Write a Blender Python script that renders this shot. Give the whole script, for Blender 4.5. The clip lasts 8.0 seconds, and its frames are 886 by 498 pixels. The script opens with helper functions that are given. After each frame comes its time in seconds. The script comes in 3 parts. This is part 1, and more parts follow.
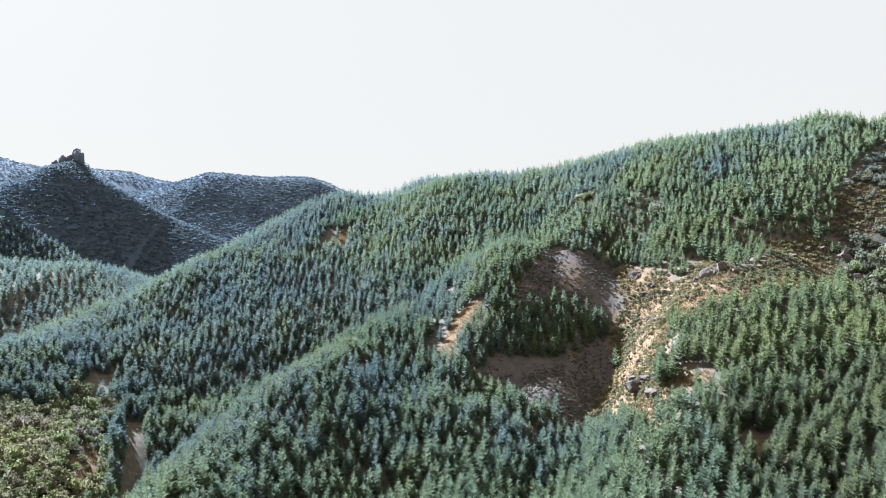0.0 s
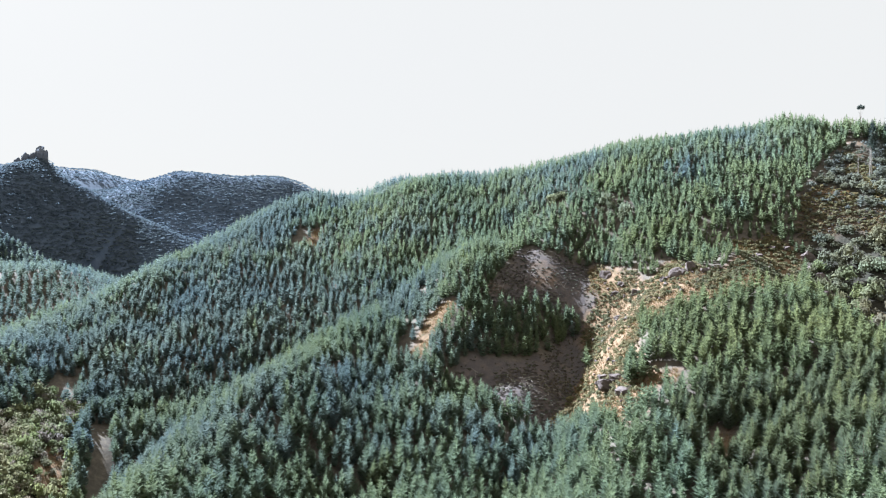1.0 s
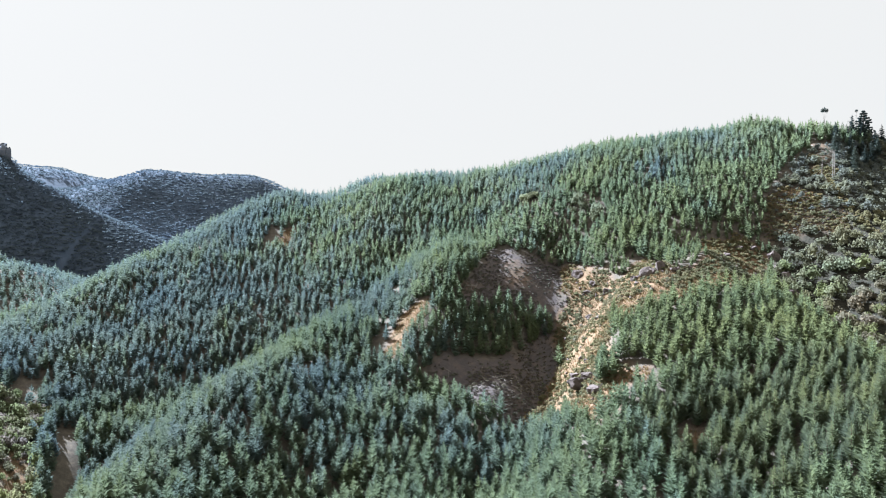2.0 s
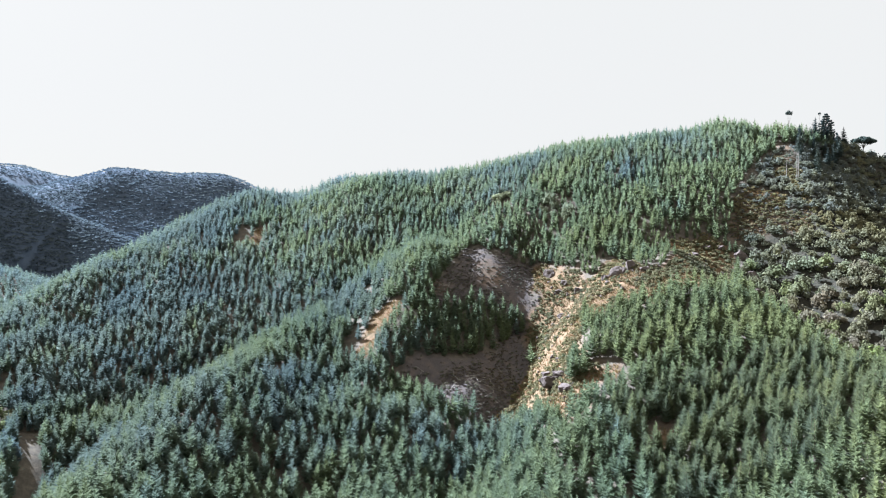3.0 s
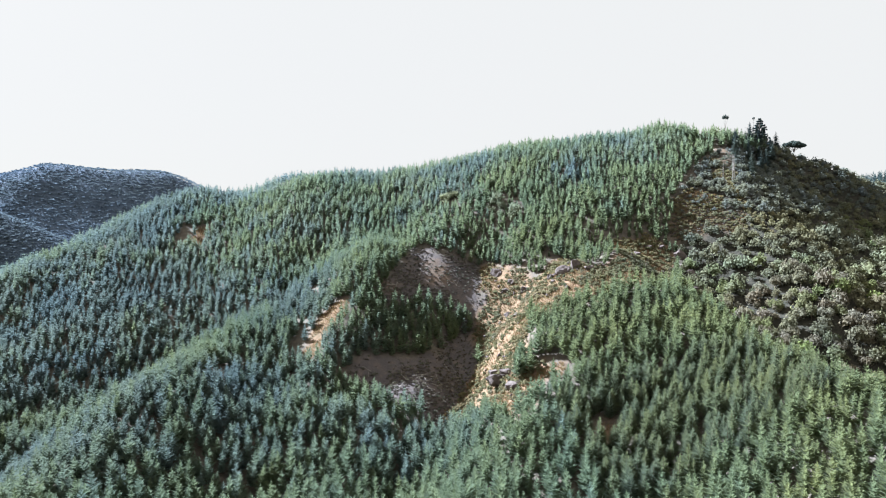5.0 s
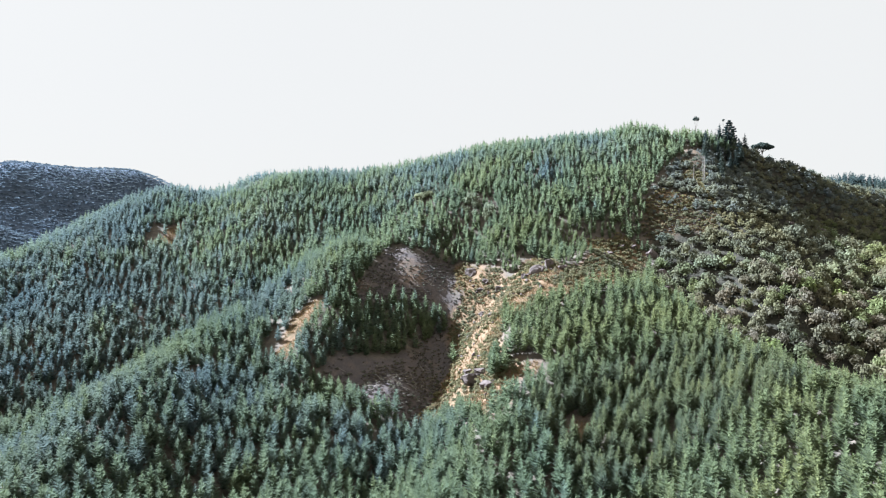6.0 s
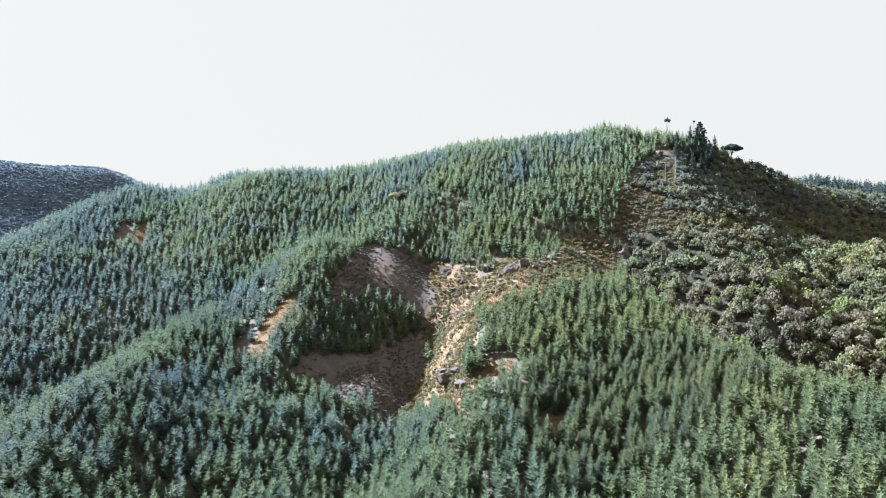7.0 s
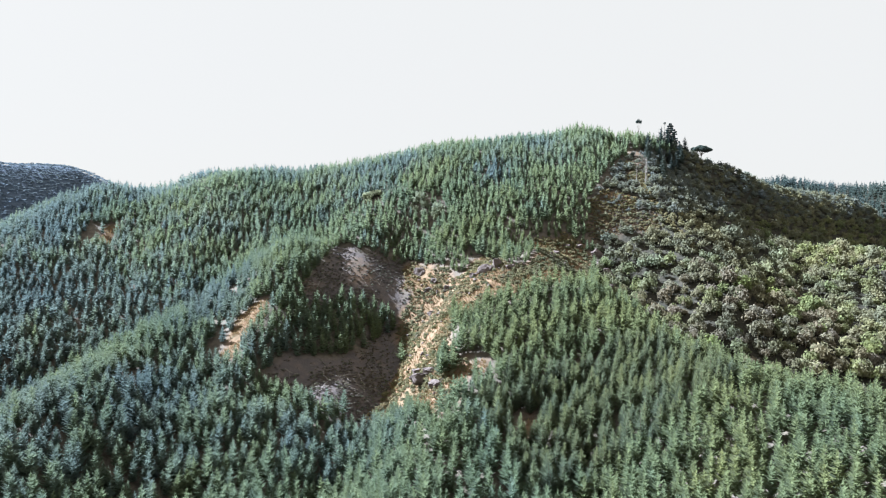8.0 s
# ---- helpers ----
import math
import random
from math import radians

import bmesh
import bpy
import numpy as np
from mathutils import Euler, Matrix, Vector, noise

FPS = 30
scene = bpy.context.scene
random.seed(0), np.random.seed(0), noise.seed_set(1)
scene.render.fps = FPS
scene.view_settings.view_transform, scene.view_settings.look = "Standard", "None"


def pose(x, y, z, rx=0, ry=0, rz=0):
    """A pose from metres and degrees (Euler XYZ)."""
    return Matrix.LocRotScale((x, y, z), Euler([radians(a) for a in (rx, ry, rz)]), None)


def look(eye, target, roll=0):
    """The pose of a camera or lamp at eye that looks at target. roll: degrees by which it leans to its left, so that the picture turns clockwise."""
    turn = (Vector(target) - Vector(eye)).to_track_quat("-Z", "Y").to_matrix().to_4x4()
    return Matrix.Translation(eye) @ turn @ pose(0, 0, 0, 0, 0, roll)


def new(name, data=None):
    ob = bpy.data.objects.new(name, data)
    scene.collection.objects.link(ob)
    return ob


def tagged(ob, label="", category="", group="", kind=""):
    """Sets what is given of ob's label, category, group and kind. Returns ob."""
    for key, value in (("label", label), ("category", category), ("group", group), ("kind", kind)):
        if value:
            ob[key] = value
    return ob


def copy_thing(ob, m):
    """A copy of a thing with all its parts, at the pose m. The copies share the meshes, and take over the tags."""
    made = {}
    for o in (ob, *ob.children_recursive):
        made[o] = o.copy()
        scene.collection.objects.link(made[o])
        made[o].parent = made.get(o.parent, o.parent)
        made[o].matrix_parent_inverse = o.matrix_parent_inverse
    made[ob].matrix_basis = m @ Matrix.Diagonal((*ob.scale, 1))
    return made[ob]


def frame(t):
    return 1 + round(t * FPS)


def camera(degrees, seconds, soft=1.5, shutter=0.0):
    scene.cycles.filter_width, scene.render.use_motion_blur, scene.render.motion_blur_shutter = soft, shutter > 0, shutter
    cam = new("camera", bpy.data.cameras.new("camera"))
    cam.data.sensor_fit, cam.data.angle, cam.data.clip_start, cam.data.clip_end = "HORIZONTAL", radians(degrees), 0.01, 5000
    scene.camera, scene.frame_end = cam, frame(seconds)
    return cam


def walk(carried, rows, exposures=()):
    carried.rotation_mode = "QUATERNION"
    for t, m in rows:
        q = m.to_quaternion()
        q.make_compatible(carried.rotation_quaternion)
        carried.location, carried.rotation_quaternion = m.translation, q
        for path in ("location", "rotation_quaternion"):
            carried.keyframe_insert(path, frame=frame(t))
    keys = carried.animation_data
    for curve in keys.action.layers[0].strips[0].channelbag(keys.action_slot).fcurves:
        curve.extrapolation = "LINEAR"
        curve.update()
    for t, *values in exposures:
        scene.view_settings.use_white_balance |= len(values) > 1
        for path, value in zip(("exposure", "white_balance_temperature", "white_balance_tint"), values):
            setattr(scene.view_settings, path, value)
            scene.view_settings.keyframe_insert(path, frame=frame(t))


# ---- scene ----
# ------------------------------------------------------------------ camera: a hovering drone that turns to its right
cam = camera(67.2, 8.0, soft=1.0)
EYE = (0.0, 0.0, 0.0)  # the drone is the origin; the valley floor lies about 118 m below it
TURNS = [  # seconds, heading, pitch
    (0.0, 0.000, 0.115), (0.5, -1.176, 0.115), (1.0, -2.355, 0.108), (1.5, -3.503, 0.092), (3.0, -7.006, 0.038), (3.5, -8.210, 0.018),
    (4.0, -9.349, 0.004), (4.5, -10.413, -0.005), (6.0, -13.658, -0.047), (6.5, -14.745, -0.064), (7.0, -15.835, -0.082), (7.5, -16.931, -0.091), (8.0, -18.072, -0.098),
]
walk(cam, [(t, pose(*EYE, 90 + pitch, 0, yaw)) for t, yaw, pitch in TURNS], exposures=[(0.0, 2.78, 5200, 10), (8.0, 2.78, 5200, 10)])

# ------------------------------------------------------------------ sky and sun
SUN_AZ, SUN_EL = -43.0, 39.0  # degrees to the right of north (the y axis), and above the horizon
world = bpy.data.worlds.new("hazy_sky")
scene.world = world
world.use_nodes = True
wn = world.node_tree
sky = wn.nodes.new("ShaderNodeTexSky")
sky.sky_type, sky.sun_disc = "NISHITA", False
sky.sun_elevation, sky.sun_rotation = radians(SUN_EL), radians(SUN_AZ)
sky.air_density, sky.dust_density, sky.ozone_density = 1.0, 3.0, 1.5
thin = wn.nodes.new("ShaderNodeMix")
thin.data_type = "RGBA"
thin.inputs["Factor"].default_value = 0.985
wn.links.new(sky.outputs[0], thin.inputs["A"])
thin.inputs["B"].default_value = (2.90, 2.52, 1.97, 1)  # bright summer haze over the whole sky
wn.links.new(thin.outputs["Result"], wn.nodes["Background"].inputs[0])
wn.nodes["Background"].inputs[1].default_value = 0.05
lamp = bpy.data.lights.new("sun", "SUN")
lamp.energy, lamp.angle, lamp.color = 4.6, radians(0.55), (1.0, 0.98, 0.955)
sun = new("sun", lamp)
to_sun = Vector((math.sin(radians(SUN_AZ)) * math.cos(radians(SUN_EL)), math.cos(radians(SUN_AZ)) * math.cos(radians(SUN_EL)), math.sin(radians(SUN_EL))))
sun.matrix_world = look(to_sun * 900, (0, 0, 0))


# ------------------------------------------------------------------ materials
def material(name, rough=0.8):
    m = bpy.data.materials.new(name)
    m.use_nodes = True
    b = m.node_tree.nodes["Principled BSDF"]
    b.inputs["Roughness"].default_value = rough
    b.inputs["Specular IOR Level"].default_value = 0.04  # dusty, matt surfaces
    return m, m.node_tree, b


def node(nt, kind, **inputs):
    n = nt.nodes.new(kind)
    for k, v in inputs.items():
        n.inputs[k].default_value = v
    return n


def noise_tex(nt, scale, detail=3.0, rough=0.55):
    """Noise in metres of the world: scale is its waves per metre."""
    geo = nt.nodes.new("ShaderNodeNewGeometry")
    n = node(nt, "ShaderNodeTexNoise", Scale=scale, Detail=detail, Roughness=rough)
    nt.links.new(geo.outputs["Position"], n.inputs["Vector"])
    return n.outputs["Fac"]


def ramp(nt, fac, stops):
    r = nt.nodes.new("ShaderNodeValToRGB")
    while len(r.color_ramp.elements) < len(stops):
        r.color_ramp.elements.new(0.5)
    for e, (p, c) in zip(r.color_ramp.elements, stops):
        e.position, e.color = p, (*c, 1)
    nt.links.new(fac, r.inputs[0])
    return r.outputs[0]


def mix(nt, fac, a, b, blend="MIX"):
    m = nt.nodes.new("ShaderNodeMix")
    m.data_type, m.blend_type = "RGBA", blend
    for sock, v in ((m.inputs["Factor"], fac), (m.inputs["A"], a), (m.inputs["B"], b)):
        if isinstance(v, (int, float)):
            sock.default_value = v
        elif isinstance(v, tuple):
            sock.default_value = (*v, 1)
        else:
            nt.links.new(v, sock)
    return m.outputs["Result"]


def attr(nt, name):
    a = nt.nodes.new("ShaderNodeAttribute")
    a.attribute_name = name
    return a.outputs["Fac"]


def bump(nt, b, fac, strength, distance):
    n = node(nt, "ShaderNodeBump", Strength=strength, Distance=distance)
    nt.links.new(fac, n.inputs["Height"])
    nt.links.new(n.outputs[0], b.inputs["Normal"])


def foliage(name, stops, glow_through, rough=0.95, tint="attr", wide=0.02, wax=1.0):
    """Leaves or needles: a hue for each plant, patches across the stand, and light that comes through."""
    m, nt, b = material(name, rough)
    b.inputs["Specular IOR Level"].default_value = 0.06 * wax  # waxy leaves with a pale bloom
    b.inputs["Sheen Weight"].default_value = 0.05 * wax
    b.inputs["Sheen Roughness"].default_value = 0.5
    b.inputs["Sheen Tint"].default_value = (0.78, 0.95, 1.0, 1)
    if tint == "attr":
        t = attr(nt, "tint")
    else:
        t = nt.nodes.new("ShaderNodeObjectInfo").outputs["Random"]
    base = ramp(nt, t, stops)
    isl = nt.nodes.new("ShaderNodeNewGeometry").outputs["Random Per Island"]
    base = mix(nt, 1.0, base, ramp(nt, isl, [(0.0, (0.84, 0.85, 0.85)), (0.5, (1, 1, 1)), (1.0, (1.15, 1.13, 1.06))]), "MULTIPLY")
    base = mix(nt, 1.0, base, ramp(nt, noise_tex(nt, wide, 2.0), [(0.3, (0.8, 0.86, 0.95)), (0.7, (1.15, 1.1, 0.95))]), "MULTIPLY")
    nt.links.new(base, b.inputs["Base Color"])
    tr = nt.nodes.new("ShaderNodeBsdfTranslucent")
    nt.links.new(base, tr.inputs["Color"])
    ms = nt.nodes.new("ShaderNodeMixShader")
    ms.inputs[0].default_value = glow_through
    nt.links.new(b.outputs[0], ms.inputs[1])
    nt.links.new(tr.outputs[0], ms.inputs[2])
    nt.links.new(ms.outputs[0], nt.nodes["Material Output"].inputs["Surface"])
    return m


# bluish at 0, for distant pines: haze put into the needles' colour
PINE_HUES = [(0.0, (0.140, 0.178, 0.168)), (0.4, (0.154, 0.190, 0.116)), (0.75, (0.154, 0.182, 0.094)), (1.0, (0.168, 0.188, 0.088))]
PINE = foliage("pine_needles", PINE_HUES, 0.48)
PINE_ONE = foliage("pine_needles_single", [(0.0, (0.138, 0.162, 0.100)), (0.5, (0.154, 0.176, 0.096)), (1.0, (0.172, 0.190, 0.090))], 0.48, tint="object")
# first stop: blue-grey shade of the upper bowl, painted into the leaves
BUSH_HUES = [(0.0, (0.148, 0.166, 0.172)), (0.3, (0.152, 0.158, 0.112)), (0.5, (0.186, 0.176, 0.108)), (0.68, (0.160, 0.180, 0.080)), (0.82, (0.196, 0.164, 0.130)), (0.93, (0.262, 0.240, 0.232)), (1.0, (0.178, 0.214, 0.070))]
BUSH = foliage("bush_leaves", BUSH_HUES, 0.45, wax=0.4)
NATIVE_ONE = foliage("native_tree_leaves", [(0.0, (0.132, 0.130, 0.082)), (0.35, (0.176, 0.148, 0.106)), (0.6, (0.148, 0.168, 0.072)), (0.8, (0.196, 0.170, 0.140)), (1.0, (0.174, 0.204, 0.072))], 0.4, tint="object", wax=0.5)
BUSH_ONE = foliage("shrub_leaves", [(0.0, (0.110, 0.125, 0.075)), (0.6, (0.160, 0.158, 0.095)), (1.0, (0.215, 0.190, 0.125))], 0.4, tint="object")
# grey-blue leaves: the haze of distance is painted into their colour
FAR = foliage("hazed_far_bush_leaves", [(0.0, (0.082, 0.104, 0.130)), (0.6, (0.096, 0.120, 0.148)), (1.0, (0.108, 0.132, 0.160))], 0.45, rough=1.0, wide=0.004, wax=0.05)
PLATEAU = foliage("dark_plateau_needles", [(0.0, (0.058, 0.078, 0.074)), (1.0, (0.078, 0.098, 0.086))], 0.4, wax=0.5)
SUMMIT = foliage("dark_summit_needles", [(0.0, (0.042, 0.056, 0.052)), (1.0, (0.066, 0.080, 0.066))], 0.2, tint="object")
STRAW = foliage("dry_grass_blades", [(0.0, (0.175, 0.120, 0.060)), (0.5, (0.225, 0.150, 0.078)), (0.8, (0.190, 0.142, 0.064)), (1.0, (0.150, 0.136, 0.060))], 0.3)

SCRUB = foliage("olive_scrub_leaves", [(0.0, (0.130, 0.130, 0.070)), (0.5, (0.180, 0.160, 0.090)), (1.0, (0.235, 0.185, 0.110))], 0.45)
BRUSH = foliage("dead_brush_twigs", [(0.0, (0.085, 0.075, 0.070)), (0.5, (0.140, 0.120, 0.105)), (0.85, (0.105, 0.112, 0.080)), (1.0, (0.240, 0.215, 0.190))], 0.2)


def ground_material():
    m, nt, b = material("hill_ground", 0.92)
    litter = ramp(nt, noise_tex(nt, 0.35, 5.0), [(0.3, (0.085, 0.076, 0.064)), (0.55, (0.120, 0.104, 0.082)), (0.75, (0.165, 0.138, 0.106))])  # dry needles
    soil = ramp(nt, noise_tex(nt, 0.22, 6.0, 0.65), [(0.3, (0.078, 0.069, 0.068)), (0.5, (0.096, 0.084, 0.080)), (0.62, (0.116, 0.096, 0.084)), (0.78, (0.140, 0.112, 0.088))])
    dry = ramp(nt, noise_tex(nt, 0.30, 6.0, 0.65), [(0.28, (0.072, 0.070, 0.040)), (0.40, (0.115, 0.087, 0.050)), (0.52, (0.158, 0.108, 0.066)), (0.66, (0.205, 0.134, 0.084)), (0.80, (0.160, 0.118, 0.088))])
    c = mix(nt, attr(nt, "bare"), litter, soil)
    c = mix(nt, attr(nt, "dry"), c, dry)
    # ground of the far hills, with distance haze put into its blue
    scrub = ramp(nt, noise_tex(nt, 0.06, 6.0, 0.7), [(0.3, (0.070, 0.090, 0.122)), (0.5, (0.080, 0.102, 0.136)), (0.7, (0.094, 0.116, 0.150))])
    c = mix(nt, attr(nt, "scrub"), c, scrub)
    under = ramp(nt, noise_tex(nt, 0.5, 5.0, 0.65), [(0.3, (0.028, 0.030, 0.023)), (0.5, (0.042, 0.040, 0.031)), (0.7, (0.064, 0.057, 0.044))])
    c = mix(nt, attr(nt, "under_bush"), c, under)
    c = mix(nt, 1.0, c, ramp(nt, noise_tex(nt, 2.2, 3.0), [(0.3, (0.70, 0.70, 0.70)), (0.7, (1.25, 1.22, 1.18))]), "MULTIPLY")
    nt.links.new(c, b.inputs["Base Color"])
    bump(nt, b, noise_tex(nt, 0.8, 6.0, 0.7), 0.7, 0.35)
    return m


GROUND = ground_material()


def rock_material(name, dark, light):
    m, nt, b = material(name, 0.88)
    c = ramp(nt, noise_tex(nt, 0.5, 6.0, 0.65), [(0.3, dark), (0.55, tuple((p + q) / 2 for p, q in zip(dark, light))), (0.75, light)])
    c = mix(nt, ramp(nt, noise_tex(nt, 3.0, 4.0), [(0.55, (0, 0, 0)), (0.7, (1, 1, 1))]), c, (0.105, 0.090, 0.066))
    nt.links.new(c, b.inputs["Base Color"])
    bump(nt, b, noise_tex(nt, 1.4, 7.0, 0.7), 0.9, 0.5)
    return m


ROCK = rock_material("grey_rock", (0.080, 0.064, 0.058), (0.170, 0.138, 0.122))
# blue-grey like the far hills: haze put into the rock's colour
CRAG = rock_material("dark_crag_rock", (0.09, 0.10, 0.12), (0.17, 0.18, 0.20))


def wood_material(name, dark, light):
    m, nt, b = material(name, 0.85)
    nt.links.new(ramp(nt, noise_tex(nt, 2.5, 4.0), [(0.3, dark), (0.7, light)]), b.inputs["Base Color"])
    bump(nt, b, noise_tex(nt, 9.0, 3.0), 0.6, 0.05)
    return m


BARK = wood_material("pine_bark", (0.07, 0.05, 0.035), (0.16, 0.12, 0.09))
DEAD = wood_material("bleached_dead_wood", (0.18, 0.16, 0.135), (0.34, 0.31, 0.27))


# ------------------------------------------------------------------ the lie of the land: ridges and gullies as crest lines
# each ridge: fall of its flanks, width of its rounded top, crest points (east, north, height), all in metres from the drone
RIDGES = {
    "main_ridge": (0.70, 30, [(-93, 593, 43), (-48, 578, 38), (-2, 570, 52), (32, 569, 57), (101, 551, 64.5), (163, 525, 77), (218, 499, 80), (263, 471, 83)]),
    "bowl_head": (1.35, 16, [(263, 471, 83), (308, 450, 80), (335, 436, 75), (370, 421, 57), (403, 424, 46), (521, 450, 43)]),
    "west_spur": (0.52, 30, [(-93, 593, 43), (-173, 533, -3), (-217, 472, -37), (-236, 407, -53), (-253, 348, -61), (-297, 268, -68)]),
    "middle_spur": (0.44, 14, [(44, 428, -12), (-11, 385, -39), (-43, 347, -54), (-79, 279, -73), (-92, 216, -88), (-100, 173, -101)]),
    "near_spur": (0.56, 14, [(174, 344, -15), (172, 294, -26), (177, 230, -44), (180, 188, -50), (184, 146, -53), (201, 89, -51)]),
    "near_spur_flank": (0.58, 12, [(172, 294, -23), (124, 279, -53), (79, 256, -76), (48, 230, -81), (24, 199, -89)]),
    "slash_spur": (0.62, 8, [(44, 432, 2), (33, 395, -10), (20, 362, -30), (8, 335, -51), (0, 310, -68)]),
    "valley_knoll": (0.22, 20, [(-215, 330, -84), (-185, 312, -87), (-165, 285, -91), (-150, 245, -98)]),
    "bowl_floor": (0.30, 40, [(400, 345, -4), (345, 335, -6), (300, 300, -24), (262, 262, -42), (235, 235, -53)]),
    "saddle": (0.50, 5, [(154, 345, -6), (167, 345, 2), (185, 351, 6), (197, 346, 3)]),
    "bowl_spur": (0.66, 8, [(300, 446, 78), (279, 405, 57), (265, 362, 31), (257, 328, 8), (250, 305, -10)]),
    "crag_hill": (0.74, 12, [(-620, 620, 15), (-575, 720, 42), (-545, 800, 66), (-540, 880, 98), (-527, 966, 127), (-510, 963, 107), (-400, 976, 48), (-309, 951, 7)]),
    "valley_spur": (0.35, 40, [(-632, 569, 3), (-443, 666, -12), (-352, 662, -25), (-293, 636, -43), (-204, 628, -70)]),
    "far_ridge": (0.78, 60, [(-900, 1559, 120), (-698, 1605, 156), (-562, 1604, 186), (-423, 1647, 177), (-330, 1668, 171), (-263, 1680, 149), (-126, 1796, 120), (330, 1871, 127)]),
    "farthest_ridge": (0.45, 60, [(-1272, 2035, 246), (-1108, 2129, 261), (-1014, 2175, 246), (-926, 2214, 221), (-647, 2415, 191)]),
    "left_ridge": (0.45, 60, [(-1126, 650, 177), (-990, 990, 181), (-882, 1214, 178), (-830, 1249, 173), (-798, 1329, 151), (-776, 1399, 120)]),
    "back_hump": (0.50, 40, [(-48, 780, 62), (-13, 770, 75), (27, 770, 80), (55, 788, 77), (120, 800, 62)]),
    "plateau": (0.75, 40, [(527, 628, 62), (565, 567, 68), (620, 490, 57), (725, 338, 44)]),
}
GULLIES = [
    (16, 34, [(208, 353), (209, 268), (229, 221), (286, 165)]),
    (18, 24, [(111, 412), (102, 384), (96, 357), (84, 331), (72, 305), (55, 272), (34, 238)]),
    (10, 15, [(92, 368), (84, 350), (78, 335), (75, 312), (68, 288)]),
    (8, 25, [(-70, 395), (-100, 355), (-118, 315)]),
    (20, 24, [(-112, 325), (-124, 285), (-134, 240), (-150, 190)]),
]
VALLEY = -118.0


def line_distance(x, y, pts):
    best, z = np.full(x.shape, 1e9), np.zeros(x.shape)
    for a, b in zip(pts[:-1], pts[1:]):
        dx, dy = b[0] - a[0], b[1] - a[1]
        t = np.clip(((x - a[0]) * dx + (y - a[1]) * dy) / (dx * dx + dy * dy), 0, 1)
        q = np.hypot(x - a[0] - t * dx, y - a[1] - t * dy)
        near = q < best
        best = np.where(near, q, best)
        if len(a) > 2:
            z = np.where(near, a[2] + t * (b[2] - a[2]), z)
    return best, z


def lattice(ix, iy, seed):
    n = (ix.astype(np.int64) * 374761393 + iy.astype(np.int64) * 668265263 + seed * 144269504) & 0x7FFFFFFF
    n = ((n ^ (n >> 13)) * 1274126177) & 0x7FFFFFFF
    return ((n ^ (n >> 16)) & 0xFFFF) / 65535.0


def rough_noise(x, y, size, seed):
    """Smooth noise from -1 to 1 whose waves are about size metres long."""
    u, v = x / size, y / size
    i, j = np.floor(u), np.floor(v)
    f, g = u - i, v - j
    f, g = f * f * (3 - 2 * f), g * g * (3 - 2 * g)
    a, b = lattice(i, j, seed), lattice(i + 1, j, seed)
    c, d = lattice(i, j + 1, seed), lattice(i + 1, j + 1, seed)
    return 2 * ((a * (1 - f) + b * f) * (1 - g) + (c * (1 - f) + d * f) * g) - 1


def height(x, y):
    x, y = np.asarray(x, float), np.asarray(y, float)
    sharp = 3.5
    hs = [np.full(x.shape, VALLEY)]
    for fall, top, pts in RIDGES.values():
        d, z = line_distance(x, y, pts)
        hs.append(z - fall * (np.sqrt(d * d + top * top) - top))
    hs = np.array(hs)
    m = hs.max(0)
    h = m + sharp * np.log(np.exp((hs - m) / sharp).sum(0))
    for deep, wide, pts in GULLIES:
        d, _ = line_distance(x, y, pts)
        h = h - deep * np.exp(-((d / wide) ** 2))
    far = np.clip((np.hypot(x, y) - 600) / 600, 0, 1)
    h = h + rough_noise(x, y, 70, 3) * 3.4 + rough_noise(x, y, 38, 4) * 1.8 + rough_noise(x, y, 24, 5) * 1.1 + far * (rough_noise(x, y, 160, 7) * 12 + rough_noise(x, y, 60, 9) * 2)
    return h


def spots(x, y, chain):
    """0 to 1: how far a place lies inside a chain of round spots (east, north, radius), with a ragged edge."""
    edge = rough_noise(x, y, 7, 11) * 2.2 + rough_noise(x, y, 17, 12) * 2.0
    best = np.full(np.shape(x), -99.0)
    for a, b, r in chain:
        best = np.maximum(best, r - np.hypot(x - a, y - b))
    return np.clip((best + edge) / 3.0 + 0.5, 0, 1)


def inside(x, y, poly):
    odd = np.zeros(np.shape(x), bool)
    for (ax, ay), (bx, by) in zip(poly, poly[1:] + poly[:1]):
        cross = (ay > y) != (by > y)
        odd ^= cross & (x < (bx - ax) * (y - ay) / (by - ay + 1e-9) + ax)
    return odd


STRIP_AREA = [(108, 408), (116, 406), (125, 378), (126, 369), (130, 357), (138, 373), (149, 369), (148, 333), (157, 331), (167, 341), (177, 370), (186, 372), (194, 368), (202, 373), (210, 366), (211, 358), (195, 328), (181, 313), (163, 301), (156, 311), (140, 299), (130, 308), (124, 304), (115, 303), (111, 311), (105, 311), (100, 291), (98, 275), (104, 267), (102, 257), (95, 257), (89, 253), (83, 246), (73, 256), (72, 298), (65, 293), (61, 300), (78, 325), (87, 337), (92, 364), (97, 378), (102, 380), (105, 394)]
SLASH_AREA = [(17, 320), (19, 329), (27, 337), (38, 336), (54, 336), (69, 351), (83, 377), (94, 391), (105, 415), (108, 408), (101, 377), (95, 374), (89, 343), (78, 325), (68, 311), (62, 285), (55, 281), (53, 293), (45, 295), (36, 300), (28, 315)]
SCREE_AREA = [(39, 378), (50, 393), (57, 410), (70, 434), (83, 424), (94, 418), (100, 410), (101, 397), (92, 383), (75, 381), (60, 373), (47, 365), (41, 370)]
